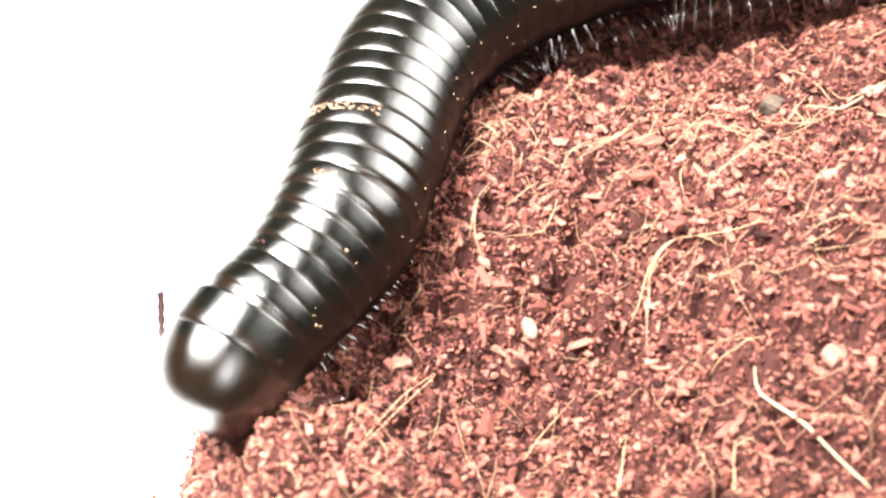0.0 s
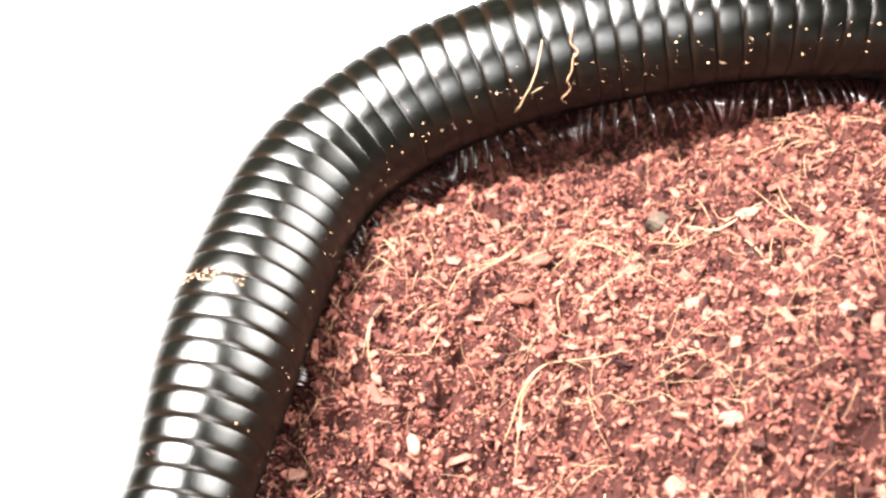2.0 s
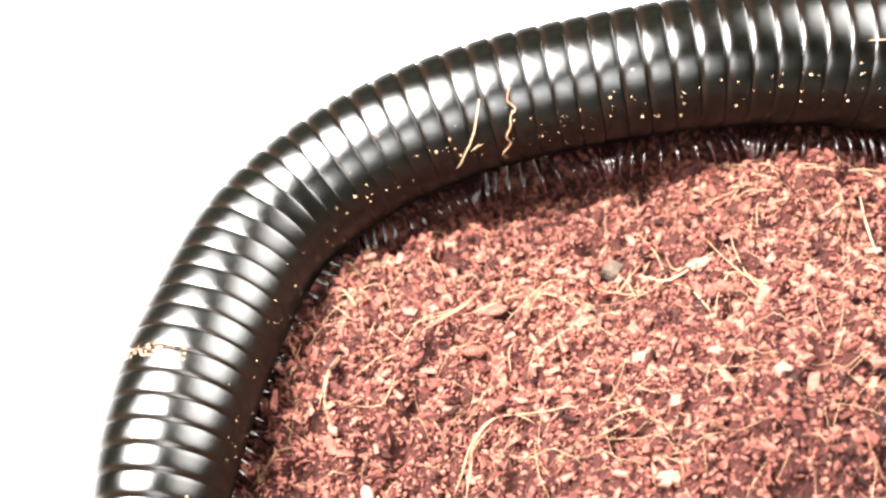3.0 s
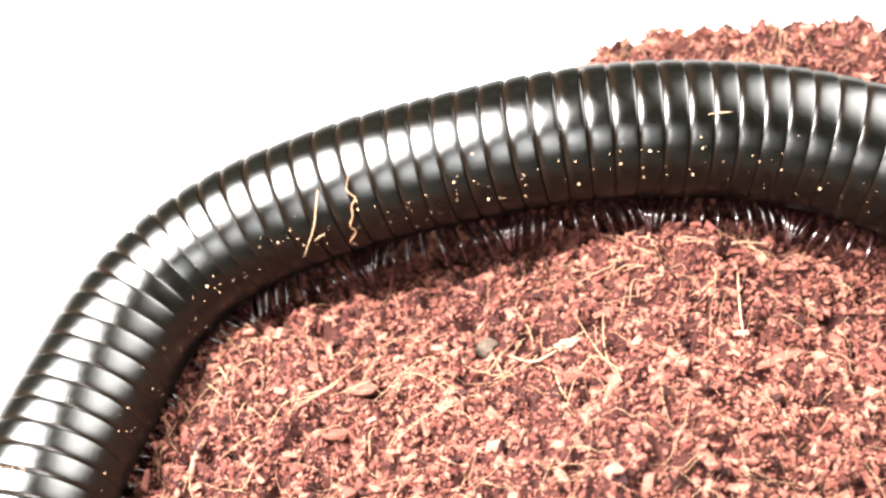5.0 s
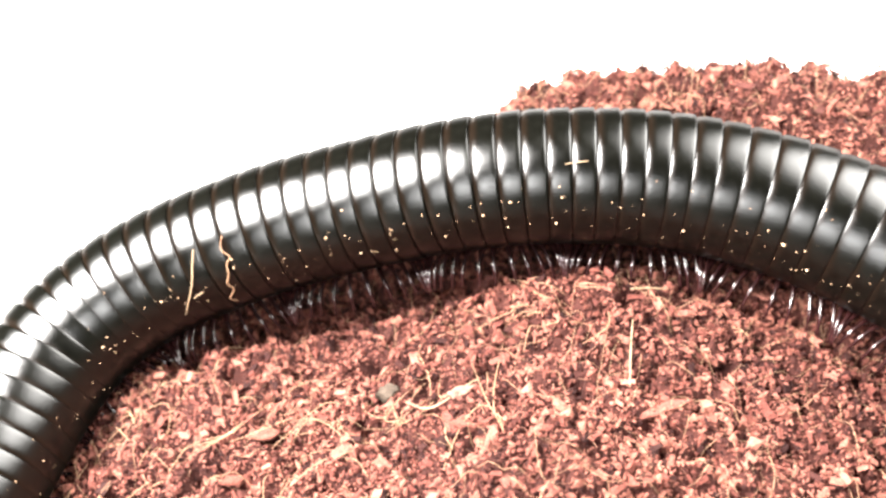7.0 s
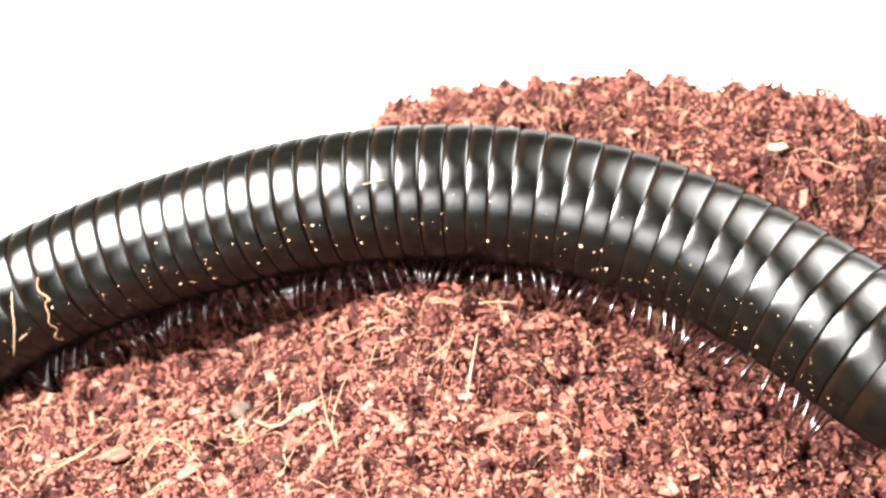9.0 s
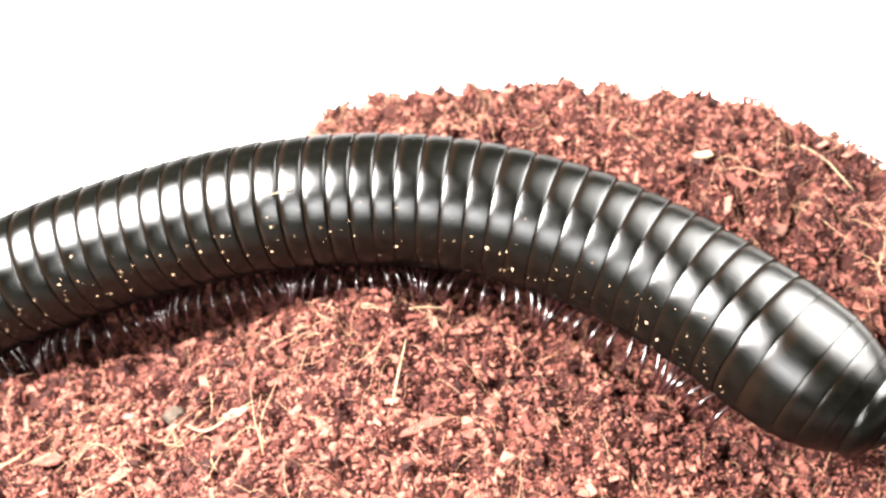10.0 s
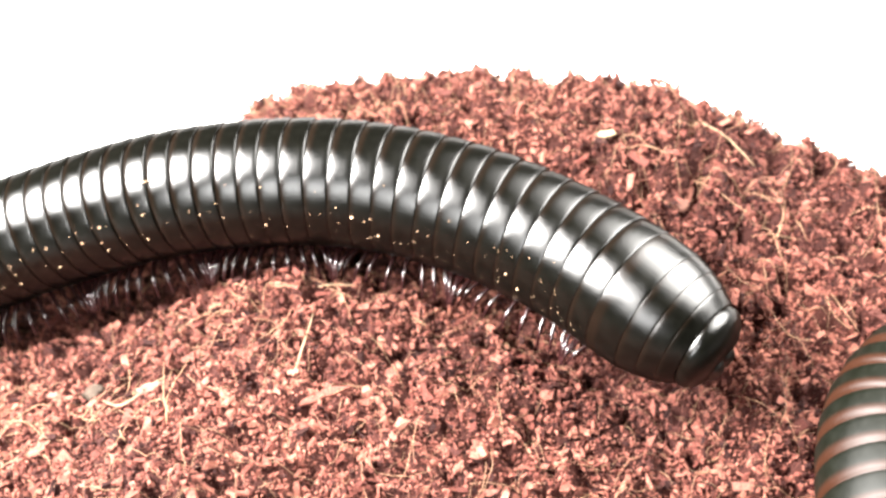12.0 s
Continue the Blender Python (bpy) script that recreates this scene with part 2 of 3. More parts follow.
def inside(p):
    """Millimetres from the pile's outline, positive inside."""
    d, within = np.full(len(p), 1e9), np.zeros(len(p), bool)
    for a, b in zip(OUTLINE, np.roll(OUTLINE, -1, axis=0)):
        e = b - a
        u = np.clip(((p - a) @ e) / (e @ e), 0, 1)
        d = np.minimum(d, np.linalg.norm(p - a - u[:, None] * e, axis=1))
        crosses = (a[1] > p[:, 1]) != (b[1] > p[:, 1])
        within ^= crosses & (p[:, 0] < (b[0] - a[0]) * (p[:, 1] - a[1]) / (b[1] - a[1] + 1e-12) + a[0])
    return np.where(within, d, -d)


WAVES = np.random.RandomState(4).uniform(-1, 1, (14, 4))


def height(p):
    """The pile's height in millimetres at points (x, y) in millimetres."""
    p = np.asarray(p, float)
    wobble = sum(0.35 * np.sin(p[:, 0] * (0.25 + 0.2 * a) + 6 * c) * np.sin(p[:, 1] * (0.25 + 0.2 * b) + 6 * d) for a, b, c, d in WAVES[:7])
    edge = np.clip((inside(p) + wobble) / 12, 0, 1) ** 0.6
    z = 22 + sum(a * np.exp(-((p[:, 0] - x) ** 2 + (p[:, 1] - y) ** 2) / (2 * 13.0**2)) for x, y, a in MOUNDS)
    ripple = sum(0.16 * np.sin(p[:, 0] * (0.6 + 0.3 * a) + p[:, 1] * (0.5 * b) + 6 * c) * np.sin(p[:, 1] * (0.6 + 0.3 * d) + 5 * a) for a, b, c, d in WAVES)
    lumps = sum(0.22 * np.sin((1.5 + 0.6 * a) * (p[:, 0] * np.cos(3 * b) + p[:, 1] * np.sin(3 * b)) + 6 * c + 1.5 * np.sin(0.4 * p[:, 0] + 6 * d)) for a, b, c, d in WAVES)
    hollow = sum(np.sin((0.95 + 0.4 * b) * (p[:, 0] * np.cos(3 * c) + p[:, 1] * np.sin(3 * c)) + 6 * a + 1.2 * np.sin(0.3 * p[:, 1] + 6 * d)) for a, b, c, d in WAVES)
    pits = 2.0 * np.clip((hollow - 1.1) / 3.2, 0, 1) ** 1.2
    return edge * (z + ripple + lumps - pits) - trench(p)


def trench(p):
    """The millipede's legs have swept a shallow trench under its body."""
    line = np.vstack([TRACK.line[(TRACK.run > 52) & (TRACK.run < 232)][::3, :2], OTHER.line[::3, :2]])
    far = np.full(len(p), 1e9)
    for q in line:
        far = np.minimum(far, (p[:, 0] - q[0]) ** 2 + (p[:, 1] - q[1]) ** 2)
    u = np.clip((10.4 - np.sqrt(far)) / 3.6, 0, 1)
    return 2.8 * u * u * (3 - 2 * u)


def build_pile():
    rng = np.random.RandomState(7)
    base = new("coir_pile")
    tagged(base, "heap of loose reddish-brown coconut coir on the white table", "coir pile")
    # the soft body of the heap, coloured dark as shade between the chips
    xs, ys = np.arange(-36, 244, 0.9), np.arange(-46, 180, 0.9)
    gx, gy = np.meshgrid(xs, ys)
    flat = np.c_[gx.ravel(), gy.ravel()]
    z = height(flat)
    z = np.where(inside(flat) > 0.2, z - 0.35 + rng.uniform(-0.3, 0.3, len(z)), -0.5)
    flat = flat + rng.uniform(-0.25, 0.25, flat.shape)
    nx = len(xs)
    i = (np.arange(len(ys) - 1)[:, None] * nx + np.arange(nx - 1)[None]).ravel()
    tris = np.concatenate([np.c_[i, i + 1, i + nx + 1], np.c_[i, i + nx + 1, i + nx]])
    tris = tris[(z[tris] > -0.4).any(1)]
    body = triangles_object("soil", np.c_[flat, z] * MM, tris, GAP_SHADE, False)
    body.parent = base
    # loose chips on it
    shard = 0.78 * np.array([(a, b, c) for a in (-1, 1) for b in (-1, 1) for c in (-1, 1)], float)
    shard_f = np.array([(0, 1, 3), (0, 3, 2), (4, 6, 7), (4, 7, 5), (0, 4, 5), (0, 5, 1), (2, 3, 7), (2, 7, 6), (0, 2, 6), (0, 6, 4), (1, 5, 7), (1, 7, 3)])
    octa = np.array([(1, 0, 0), (-1, 0, 0), (0, 1, 0), (0, -1, 0), (0, 0, 1), (0, 0, -1)], float)
    octa_f = np.array([(0, 2, 4), (2, 1, 4), (1, 3, 4), (3, 0, 4), (2, 0, 5), (1, 2, 5), (3, 1, 5), (0, 3, 5)])

    def scatter(name, count, shape, shape_f, size, spread, lift, area, stretch):
        x0, y0, x1, y1 = area
        p = np.c_[rng.uniform(x0, x1, count), rng.uniform(y0, y1, count)]
        d = inside(p)
        # past the rim only a few strays
        p = p[(d > 0.5) | ((d > -7) & (rng.uniform(0, 1, count) < 0.10 * np.exp(np.minimum(d, 0) / 2.5)))]
        n = len(p)
        z = np.maximum(height(p), 0.0)
        s = size * np.exp(rng.normal(0, spread, n))
        dims = s[:, None] * np.c_[rng.uniform(1.0, stretch, n), rng.uniform(0.55, 1.0, n), rng.uniform(0.35, 0.85, n)]
        v = shape[None] * (1 + rng.uniform(-0.45, 0.35, (n, len(shape), 1))) + rng.uniform(-0.25, 0.25, (n, len(shape), 3))
        v = v * dims[:, None]
        # they lie nearly flat, turned any way
        half = rng.uniform(0, math.pi, n)
        q = np.c_[np.cos(half), rng.normal(0, 0.42, n), rng.normal(0, 0.42, n), np.sin(half)]
        q /= np.linalg.norm(q, axis=1)[:, None]
        w, x, y, zz = q.T
        r = np.array([[1 - 2 * (y * y + zz * zz), 2 * (x * y - zz * w), 2 * (x * zz + y * w)], [2 * (x * y + zz * w), 1 - 2 * (x * x + zz * zz), 2 * (y * zz - x * w)], [2 * (x * zz - y * w), 2 * (y * zz + x * w), 1 - 2 * (x * x + y * y)]])
        v = np.einsum("ijn,nkj->nki", r, v)
        v[:, :, 0] += p[:, None, 0]
        v[:, :, 1] += p[:, None, 1]
        v[:, :, 2] += (z + lift * s * rng.uniform(-0.6, 1.0, n))[:, None]
        tris = (shape_f[None] + len(shape) * np.arange(n)[:, None, None]).reshape(-1, 3)
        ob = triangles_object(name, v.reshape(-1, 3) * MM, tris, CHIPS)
        ob.parent = base
        return tagged(ob, kind="stuff")

    near = (-38, 34, 192, 182)
    scatter("loose_husk", 105000, shard, shard_f, 0.21, 0.42, 1.3, near, 2.2)
    scatter("coarse_husk", 800, shard, shard_f, 0.55, 0.25, 0.6, near, 2.2)
    scatter("husk_grit", 100000, octa, octa_f, 0.19, 0.4, 2.0, near, 2.2)
    scatter("outer_husk", 14000, octa, octa_f, 0.85, 0.3, 0.4, (-34, -44, 238, 34), 2.0)
    scatter("outer_husk", 5000, octa, octa_f, 0.85, 0.3, 0.4, (192, 34, 238, 176), 2.0)
    # short fluffy hairs between the chips
    n = 13000
    p = np.c_[rng.uniform(-24, 175, n), rng.uniform(40, 158, n)]
    p = p[inside(p) > 3]
    n = len(p)
    way, rise, size, bend = rng.uniform(0, 6.283, n), rng.uniform(-0.2, 0.9, n), rng.uniform(0.5, 1.5, n), rng.uniform(-1.2, 1.2, n)
    spine = np.zeros((n, 5, 3))
    spine[:, 0] = np.c_[p, height(p) + rng.uniform(0.0, 0.5, n)]
    for k in range(1, 5):
        turn = way + bend * k / 4
        spine[:, k] = spine[:, k - 1] + (size / 4)[:, None] * np.c_[np.cos(turn) * np.cos(rise), np.sin(turn) * np.cos(rise), np.sin(rise) * (1.2 - 0.5 * k)]
    thick = rng.uniform(0.018, 0.042, n)
    spokes = np.array([(np.cos(a), np.sin(a)) for a in (0, 2.094, 4.189)])
    side = np.c_[-np.sin(way), np.cos(way), np.zeros(n)]
    hairs = spine[:, :, None] + thick[:, None, None, None] * (spokes[None, None, :, :1] * side[:, None, None] + spokes[None, None, :, 1:] * np.array((0, 0, 1.0)))
    quad = [(3 * i + a, 3 * i + (a + 1) % 3, 3 * i + 3 + (a + 1) % 3, 3 * i + 3 + a) for i in range(4) for a in range(3)]
    patch = np.array([t for a, b, c, d in quad for t in ((a, b, c), (a, c, d))])
    fuzz = triangles_object("fluff", hairs.reshape(-1, 3) * MM, (patch[None] + 15 * np.arange(n)[:, None, None]).reshape(-1, 3), FLUFF, True)
    fuzz.parent = base
    tagged(fuzz, kind="stuff")
    # the nearest large chips one by one
    shapes = []
    for k in range(10):
        v = (shard * (1 + rng.uniform(-0.35, 0.35, (8, 1))) + rng.uniform(-0.2, 0.2, (8, 3))) * np.array((rng.uniform(1.2, 2.6), rng.uniform(0.6, 1.0), rng.uniform(0.22, 0.5))) * 0.62 * MM
        me = bpy.data.meshes.new("chip")
        me.from_pydata([tuple(q) for q in v], [], [tuple(int(i) for i in q) for q in shard_f])
        me.materials.append(LOOSE)
        shapes.append(me)
    count = 0
    while count < 260:
        x, y = rng.uniform(-18, 150), rng.uniform(46, 140)
        p = np.array([(x, y)])
        if inside(p)[0] < 6:
            continue
        count += 1
        chip = part_of("chip", shapes[count % 10], base)
        s = rng.uniform(0.7, 1.3)
        chip.matrix_basis = pose(x * MM, y * MM, (height(p)[0] + 0.45) * MM, rng.uniform(-22, 22), rng.uniform(-22, 22), rng.uniform(0, 360)) @ Matrix.Scale(s, 4)
    return base


build_pile()


def build_fibres():
    """Fine loose coir fibres lying all over the heap."""
    rng = random.Random(5)
    pieces = []
    for _ in range(2100):
        x, y = rng.uniform(-24, 185), rng.uniform(38, 165)
        length, way, bend = rng.uniform(2, 8) * rng.choice((0.6, 1, 1, 1.4)), rng.uniform(0, 2 * math.pi), rng.uniform(-0.16, 0.16)
        pts, lift = [], rng.uniform(0.2, 1.0)
        for k in range(9):
            pts.append((x, y))
            x, y, way = x + length / 8 * math.cos(way), y + length / 8 * math.sin(way), way + bend + rng.uniform(-0.12, 0.12)
        if min(inside(np.array(pts))) < 1:
            continue
        zs = height(pts)
        r = rng.uniform(0.02, 0.045)
        pts3 = [(px * MM, py * MM, (z + 0.5 + lift * math.sin(math.pi * k / 8)) * MM) for k, ((px, py), z) in enumerate(zip(pts, zs))]
        pieces.append(tube(pts3, [r * MM * (1 - 0.5 * abs(k / 4 - 1)) for k in range(9)], 5))
    ob = mesh_object("loose_fibres", *joined(pieces), FIBRE)
    tagged(ob, "fine pale coir fibres strewn over the brown heap", "coir fibre", kind="stuff")


build_fibres()


def fibre(thick, *points):
    """One fibre lying on the heap along points in millimetres."""
    line = smooth_line(points, 5) if len(points) > 2 else np.array([np.add(points[0], np.subtract(points[1], points[0]) * u) for u in np.linspace(0, 1, 5)])
    n = len(line) - 1
    zs = height(line)
    for _ in range(12):
        zs[1:-1] = 0.25 * zs[:-2] + 0.5 * zs[1:-1] + 0.25 * zs[2:]
    jog = random.Random(int(1000 * points[0][0]) + int(10 * points[0][1]))
    pts = [(x * MM, y * MM, (z + 0.75 + 0.5 * math.sin(math.pi * k / n) + jog.uniform(-0.08, 0.08)) * MM) for k, ((x, y), z) in enumerate(zip(line, zs))]
    ob = mesh_object("coir_fibre", *tube(pts, [thick * MM * (1.0 - 0.45 * abs(2 * k / n - 1)) for k in range(n + 1)], 6), PALE if thick > 0.11 else FIBRE)
    return tagged(ob, "thick pale straw lying on the coir" if thick > 0.11 else "thin tan coir fibre lying on the heap", "coir fibre", "loose coir fibres")


fibre(0.06, (3, 92.8), (4.9, 92.3), (6.7, 89.9))
fibre(0.06, (4.6, 93.2), (6.7, 89.9))
fibre(0.06, (5.3, 82), (3.8, 80.2), (3.6, 77), (4.3, 75))
fibre(0.06, (22.2, 89.5), (19.2, 86.3), (16.3, 84.8))
fibre(0.06, (6.5, 77), (10.7, 75.4), (12.1, 77.1), (12.6, 78.3))
fibre(0.09, (32.8, 71.9), (28.1, 72.6), (24.4, 72.5), (21.9, 69.9), (20.6, 66.5), (19.8, 65.3))
fibre(0.06, (29.8, 72.4), (25, 72.7), (22.5, 70.3), (21.7, 68.6), (21.9, 66.6))
fibre(0.06, (24.2, 71.8), (22.1, 69.4), (21.9, 68.2), (21.3, 64.7), (21, 61.5))
fibre(0.06, (27.2, 72.6), (29.6, 71.7))
fibre(0.06, (12.8, 82.4), (10.1, 81.8))
fibre(0.12, (43, 91.8), (45.5, 90.4), (48.8, 91.2), (52.2, 93.7))
fibre(0.06, (41.4, 96.1), (40.3, 90.1), (42.5, 89.2), (42.7, 90.8))
fibre(0.11, (48.5, 89.4), (49.1, 84.3), (50.1, 82.6))
fibre(0.07, (55.2, 99.8), (54.6, 93.2), (54.7, 87.7), (56, 83.6))
fibre(0.06, (54.7, 87.8), (52.8, 87.6), (50.7, 83.7), (49.5, 78.6))
fibre(0.06, (55.1, 87.4), (56.1, 83.3))
fibre(0.06, (45.1, 95.9), (43.6, 92.5))
fibre(0.06, (36, 68.6), (38.2, 68.9), (40.9, 68.9))
fibre(0.06, (37.3, 72.4), (41.3, 68.6))
fibre(0.06, (28.6, 58.9), (29.8, 59.4), (31.9, 59.8))
fibre(0.06, (56, 104.1), (58.3, 104))
fibre(0.06, (57.7, 102.8), (61, 102.4))
fibre(0.06, (59.6, 100.8), (62.2, 100.5), (66.6, 100.7))
fibre(0.06, (-2.5, 62.9), (-4, 58.8))
fibre(0.06, (15.9, 101.9), (18, 105.1))
fibre(0.17, (30.2, 56.8), (30.0, 53.4), (32.3, 50.6), (34.8, 47.0), (37.2, 43.2))
fibre(0.07, (29, 50), (27.4, 49.5), (27.1, 47.9), (27.1, 45.8))
fibre(0.06, (27.2, 45.7), (27.3, 49.3), (29.2, 50.3))
fibre(0.06, (18, 52.7), (17.1, 47.9))
fibre(0.06, (-0.9, 62.4), (-3.8, 59.1), (-7.8, 52.4))
fibre(0.06, (-8.9, 54.6), (-9.4, 51.4))
fibre(0.06, (-13, 45), (-14, 46.8), (-15.2, 46.7))
fibre(0.06, (14, 59.4), (10.4, 55.6), (7.2, 51.1))
fibre(0.06, (3.3, 90.6), (6.3, 88))
fibre(0.06, (4, 91), (5.5, 92.4))
fibre(0.06, (9.4, 87.6), (8.8, 84.1))
fibre(0.06, (10.9, 82.4), (7.2, 79.8))
fibre(0.06, (21.9, 89.6), (19.9, 87.3), (15.1, 86.1), (13.6, 83.6))
fibre(0.06, (34.2, 93.5), (31.4, 92.9), (26.1, 86.2))
fibre(0.06, (31.8, 88.5), (27.1, 88.4))
fibre(0.06, (41.1, 88.9), (43.4, 88.6))
fibre(0.06, (46.3, 92.1), (43.5, 89.4), (42.5, 88.9))
fibre(0.06, (-1.5, 80.7), (-1.1, 82), (-0.6, 86.9))
fibre(0.06, (2.9, 76.1), (3.8, 80.5), (5.4, 82.3))
fibre(0.12, (71.7, 101.4), (71.1, 95.8), (70.7, 90.4))
fibre(0.06, (59.7, 107.1), (60.3, 106.9), (63.4, 105.6))
fibre(0.12, (71.7, 106.7), (74.4, 107.2), (76.8, 107.5))
fibre(0.06, (84.4, 103.2), (86.6, 101.6))
fibre(0.06, (56.4, 102.8), (57.8, 103), (60.4, 102.5))
fibre(0.06, (58, 96.8), (58.7, 100.6), (60, 101))
fibre(0.06, (55.3, 102.7), (57.1, 103.7), (58.7, 103.7))
fibre(0.06, (76, 87.8), (78.7, 91.2))
fibre(0.06, (45.2, 111.6), (44.2, 104.5), (42, 101.9))
fibre(0.06, (26.6, 78.4), (26.4, 80.9), (27.1, 81.6))
fibre(0.15, (127.2, 131.1), (131, 129.2), (134.5, 126.5))
fibre(0.06, (114.8, 129), (117.2, 128.5), (119.1, 127.3))
fibre(0.06, (125.9, 125.1), (128.6, 122))
fibre(0.06, (132.9, 122.2), (136.6, 120.3))
fibre(0.06, (132.5, 117.1), (135.1, 116.6), (135.6, 115.1))
fibre(0.06, (137.9, 121), (136.5, 116.6), (134.9, 115.2))
fibre(0.06, (139.1, 119.4), (140.2, 115.6))
fibre(0.06, (143.2, 113), (145.5, 112.4))
fibre(0.06, (140.6, 105.4), (142.4, 102.7), (144.4, 101.5))
fibre(0.06, (133.3, 111.2), (133.5, 108))
fibre(0.06, (140.2, 127.8), (141.6, 126))
fibre(0.06, (28.7, 86), (30.3, 89.6), (33.1, 89.2), (37, 85.5))
fibre(0.06, (37.3, 91.7), (40.2, 90.2), (41.8, 91.6), (43.6, 94.1))
fibre(0.06, (42.3, 88.8), (41.2, 91.9))
fibre(0.06, (43.6, 100.4), (45.6, 95.9), (46.3, 91.3))
fibre(0.06, (55.2, 112.2), (57.4, 109.5), (63.9, 104.6))
fibre(0.06, (64.7, 107.2), (67.9, 106.4))
fibre(0.06, (84.7, 102.5), (86.9, 101.9))
fibre(0.06, (108.8, 116.9), (113, 117.3))
fibre(0.06, (-0.8, 62.3), (-3.2, 58.9), (-7.9, 51.1))
fibre(0.06, (18.3, 53.3), (17.9, 51.7), (16.6, 47.1))
fibre(0.07, (24.6, 94.3), (19.3, 86.5), (15.2, 84.2))
fibre(0.06, (29.2, 59.1), (27.6, 58.8), (26.7, 58.1))
fibre(0.06, (51.7, 92.7), (47.6, 91.8), (47, 96.2))
fibre(0.06, (39.5, 68.5), (36.7, 67.3), (35.7, 67.6))
fibre(0.07, (125.2, 124.7), (129, 120.9), (132.6, 118.2))
fibre(0.07, (116.1, 127.9), (119.2, 127.1), (122.2, 125.5))
fibre(0.07, (146.7, 119.7), (149.6, 119.7), (152.1, 120.5))
fibre(0.06, (136.7, 117.8), (135.8, 114.6), (136.5, 111.7))
fibre(0.06, (141.5, 106.5), (143, 103), (144.5, 101.7))
fibre(0.06, (132.5, 116.1), (136, 116.4), (139.6, 115.9))
fibre(0.06, (133, 104.8), (135.3, 100.6), (138.2, 100.1))
fibre(0.07, (126.8, 95.7), (129.6, 92.4), (131.5, 89.7))
fibre(0.06, (51.4, 96), (54.2, 87.9), (56.4, 84.5))
fibre(0.06, (50.4, 101.3), (53.8, 103), (57.4, 103.7))
fibre(0.06, (56, 111.6), (59.7, 106.1), (62.1, 104.8))
fibre(0.06, (68.7, 103), (68.4, 98.9), (65.3, 96.9))
fibre(0.06, (64.8, 106.8), (67, 106.3), (69.9, 105.9))
fibre(0.06, (13.7, 86.3), (18.9, 86.5), (21.2, 89.2))
fibre(0.06, (40.5, 88.5), (45, 89.4), (47.5, 94.1))
fibre(0.06, (28.6, 91.2), (24.3, 88.9), (20.6, 86.7))
fibre(0.06, (0.4, 86.4), (4.1, 90.5), (9.7, 94.1), (11.7, 86.5))
fibre(0.06, (29.5, 79.4), (33.1, 83.1), (37.9, 84.6))
fibre(0.07, (-5.6, 69.4), (-2.5, 71.8), (-3.9, 74.7))


def flake(name, label, mat, x, y, length, width, thick, turn, tip=0.0, tilt=8.0):
    """A flat irregular chip lying on the heap, in millimetres and degrees."""
    jog = random.Random(int(100 * x + y))
    rim = [(length / 2 * math.cos(a) * jog.uniform(0.66, 1.12), width / 2 * math.sin(a) * jog.uniform(0.6, 1.15) * (1 - tip * math.cos(a))) for a in (2 * math.pi * k / 14 for k in range(14))]
    levels = ((-thick / 2, 0.82), (-thick / 4, 1.0), (thick / 4, 0.97), (thick / 2, 0.78))
    verts = [(u * g * MM, v * g * MM, (z + jog.uniform(-0.06, 0.06)) * MM) for z, g in levels for u, v in rim]
    verts += [(0, 0, -thick / 2 * MM), (0, 0, thick * 0.6 * MM)]
    faces = [(14 * i + k, 14 * i + (k + 1) % 14, 14 * i + 14 + (k + 1) % 14, 14 * i + 14 + k) for i in range(3) for k in range(14)]
    faces += [((k + 1) % 14, k, 56) for k in range(14)] + [(42 + k, 42 + (k + 1) % 14, 57) for k in range(14)]
    ob = mesh_object(name, verts, faces, mat, None, False)
    ob.matrix_world = pose(x * MM, y * MM, (float(height([(x, y)])[0]) + 0.55) * MM, tilt, jog.uniform(-8, 8), turn)
    return tagged(ob, label, "pebble" if "pebble" in name else "coir chip")


flake("leaf_flake", "pale tan leaf flake tangled in coir roots", HUSK, 50.3, 91.9, 4.4, 1.5, 0.4, 22, 0.4)
flake("coir_chip", "small whitish chip on the brown coir", HUSK, 4.6, 74.5, 2.2, 1.3, 0.7, 130)
flake("seed_flake", "pale flat seed-shaped flake on the coir", PALE, 113.2, 129.2, 2.9, 1.5, 0.5, 5)
flake("coir_chip", "light tan upright chip of coir husk", HUSK, 123.3, 121.4, 2.2, 2.8, 0.8, 15)
flake("bark_sliver", "long light brown bark sliver on the coir", CHIPS, 74.8, 88.4, 7.4, 1.7, 0.7, 24, 0.2)
flake("pebble", "small dark grey pebble half sunk in the coir", PEBBLE, 40.1, 94.8, 3.3, 2.8, 1.9, 20)
flake("bark_plate", "flat reddish bark plate on the coir", CHIPS, 24, 88.9, 4.8, 2.2, 0.7, 10)
flake("coir_chip", "short tan block of husk on the coir", HUSK, 33.5, 95.3, 2.3, 1.0, 0.6, 12)
flake("coir_chip", "bright angular chip beside the millipede's path", HUSK, -4.6, 64.2, 2.9, 2.0, 0.7, 30)
flake("coir_chip", "narrow upright tan husk chip", HUSK, 9.3, 66.4, 1.6, 3.4, 0.7, 10)
flake("coir_chip", "chunky pale chip near the heap's front", HUSK, 37.6, 56.9, 4.0, 2.6, 1.2, 50)
flake("coir_chip", "pinkish husk chip on the front mound", HUSK, 42.8, 61, 3.6, 2.2, 0.9, 20)
flake("coir_chip", "small bright chip on the front mound", HUSK, 48.8, 74.6, 1.7, 1.2, 0.6, 0)


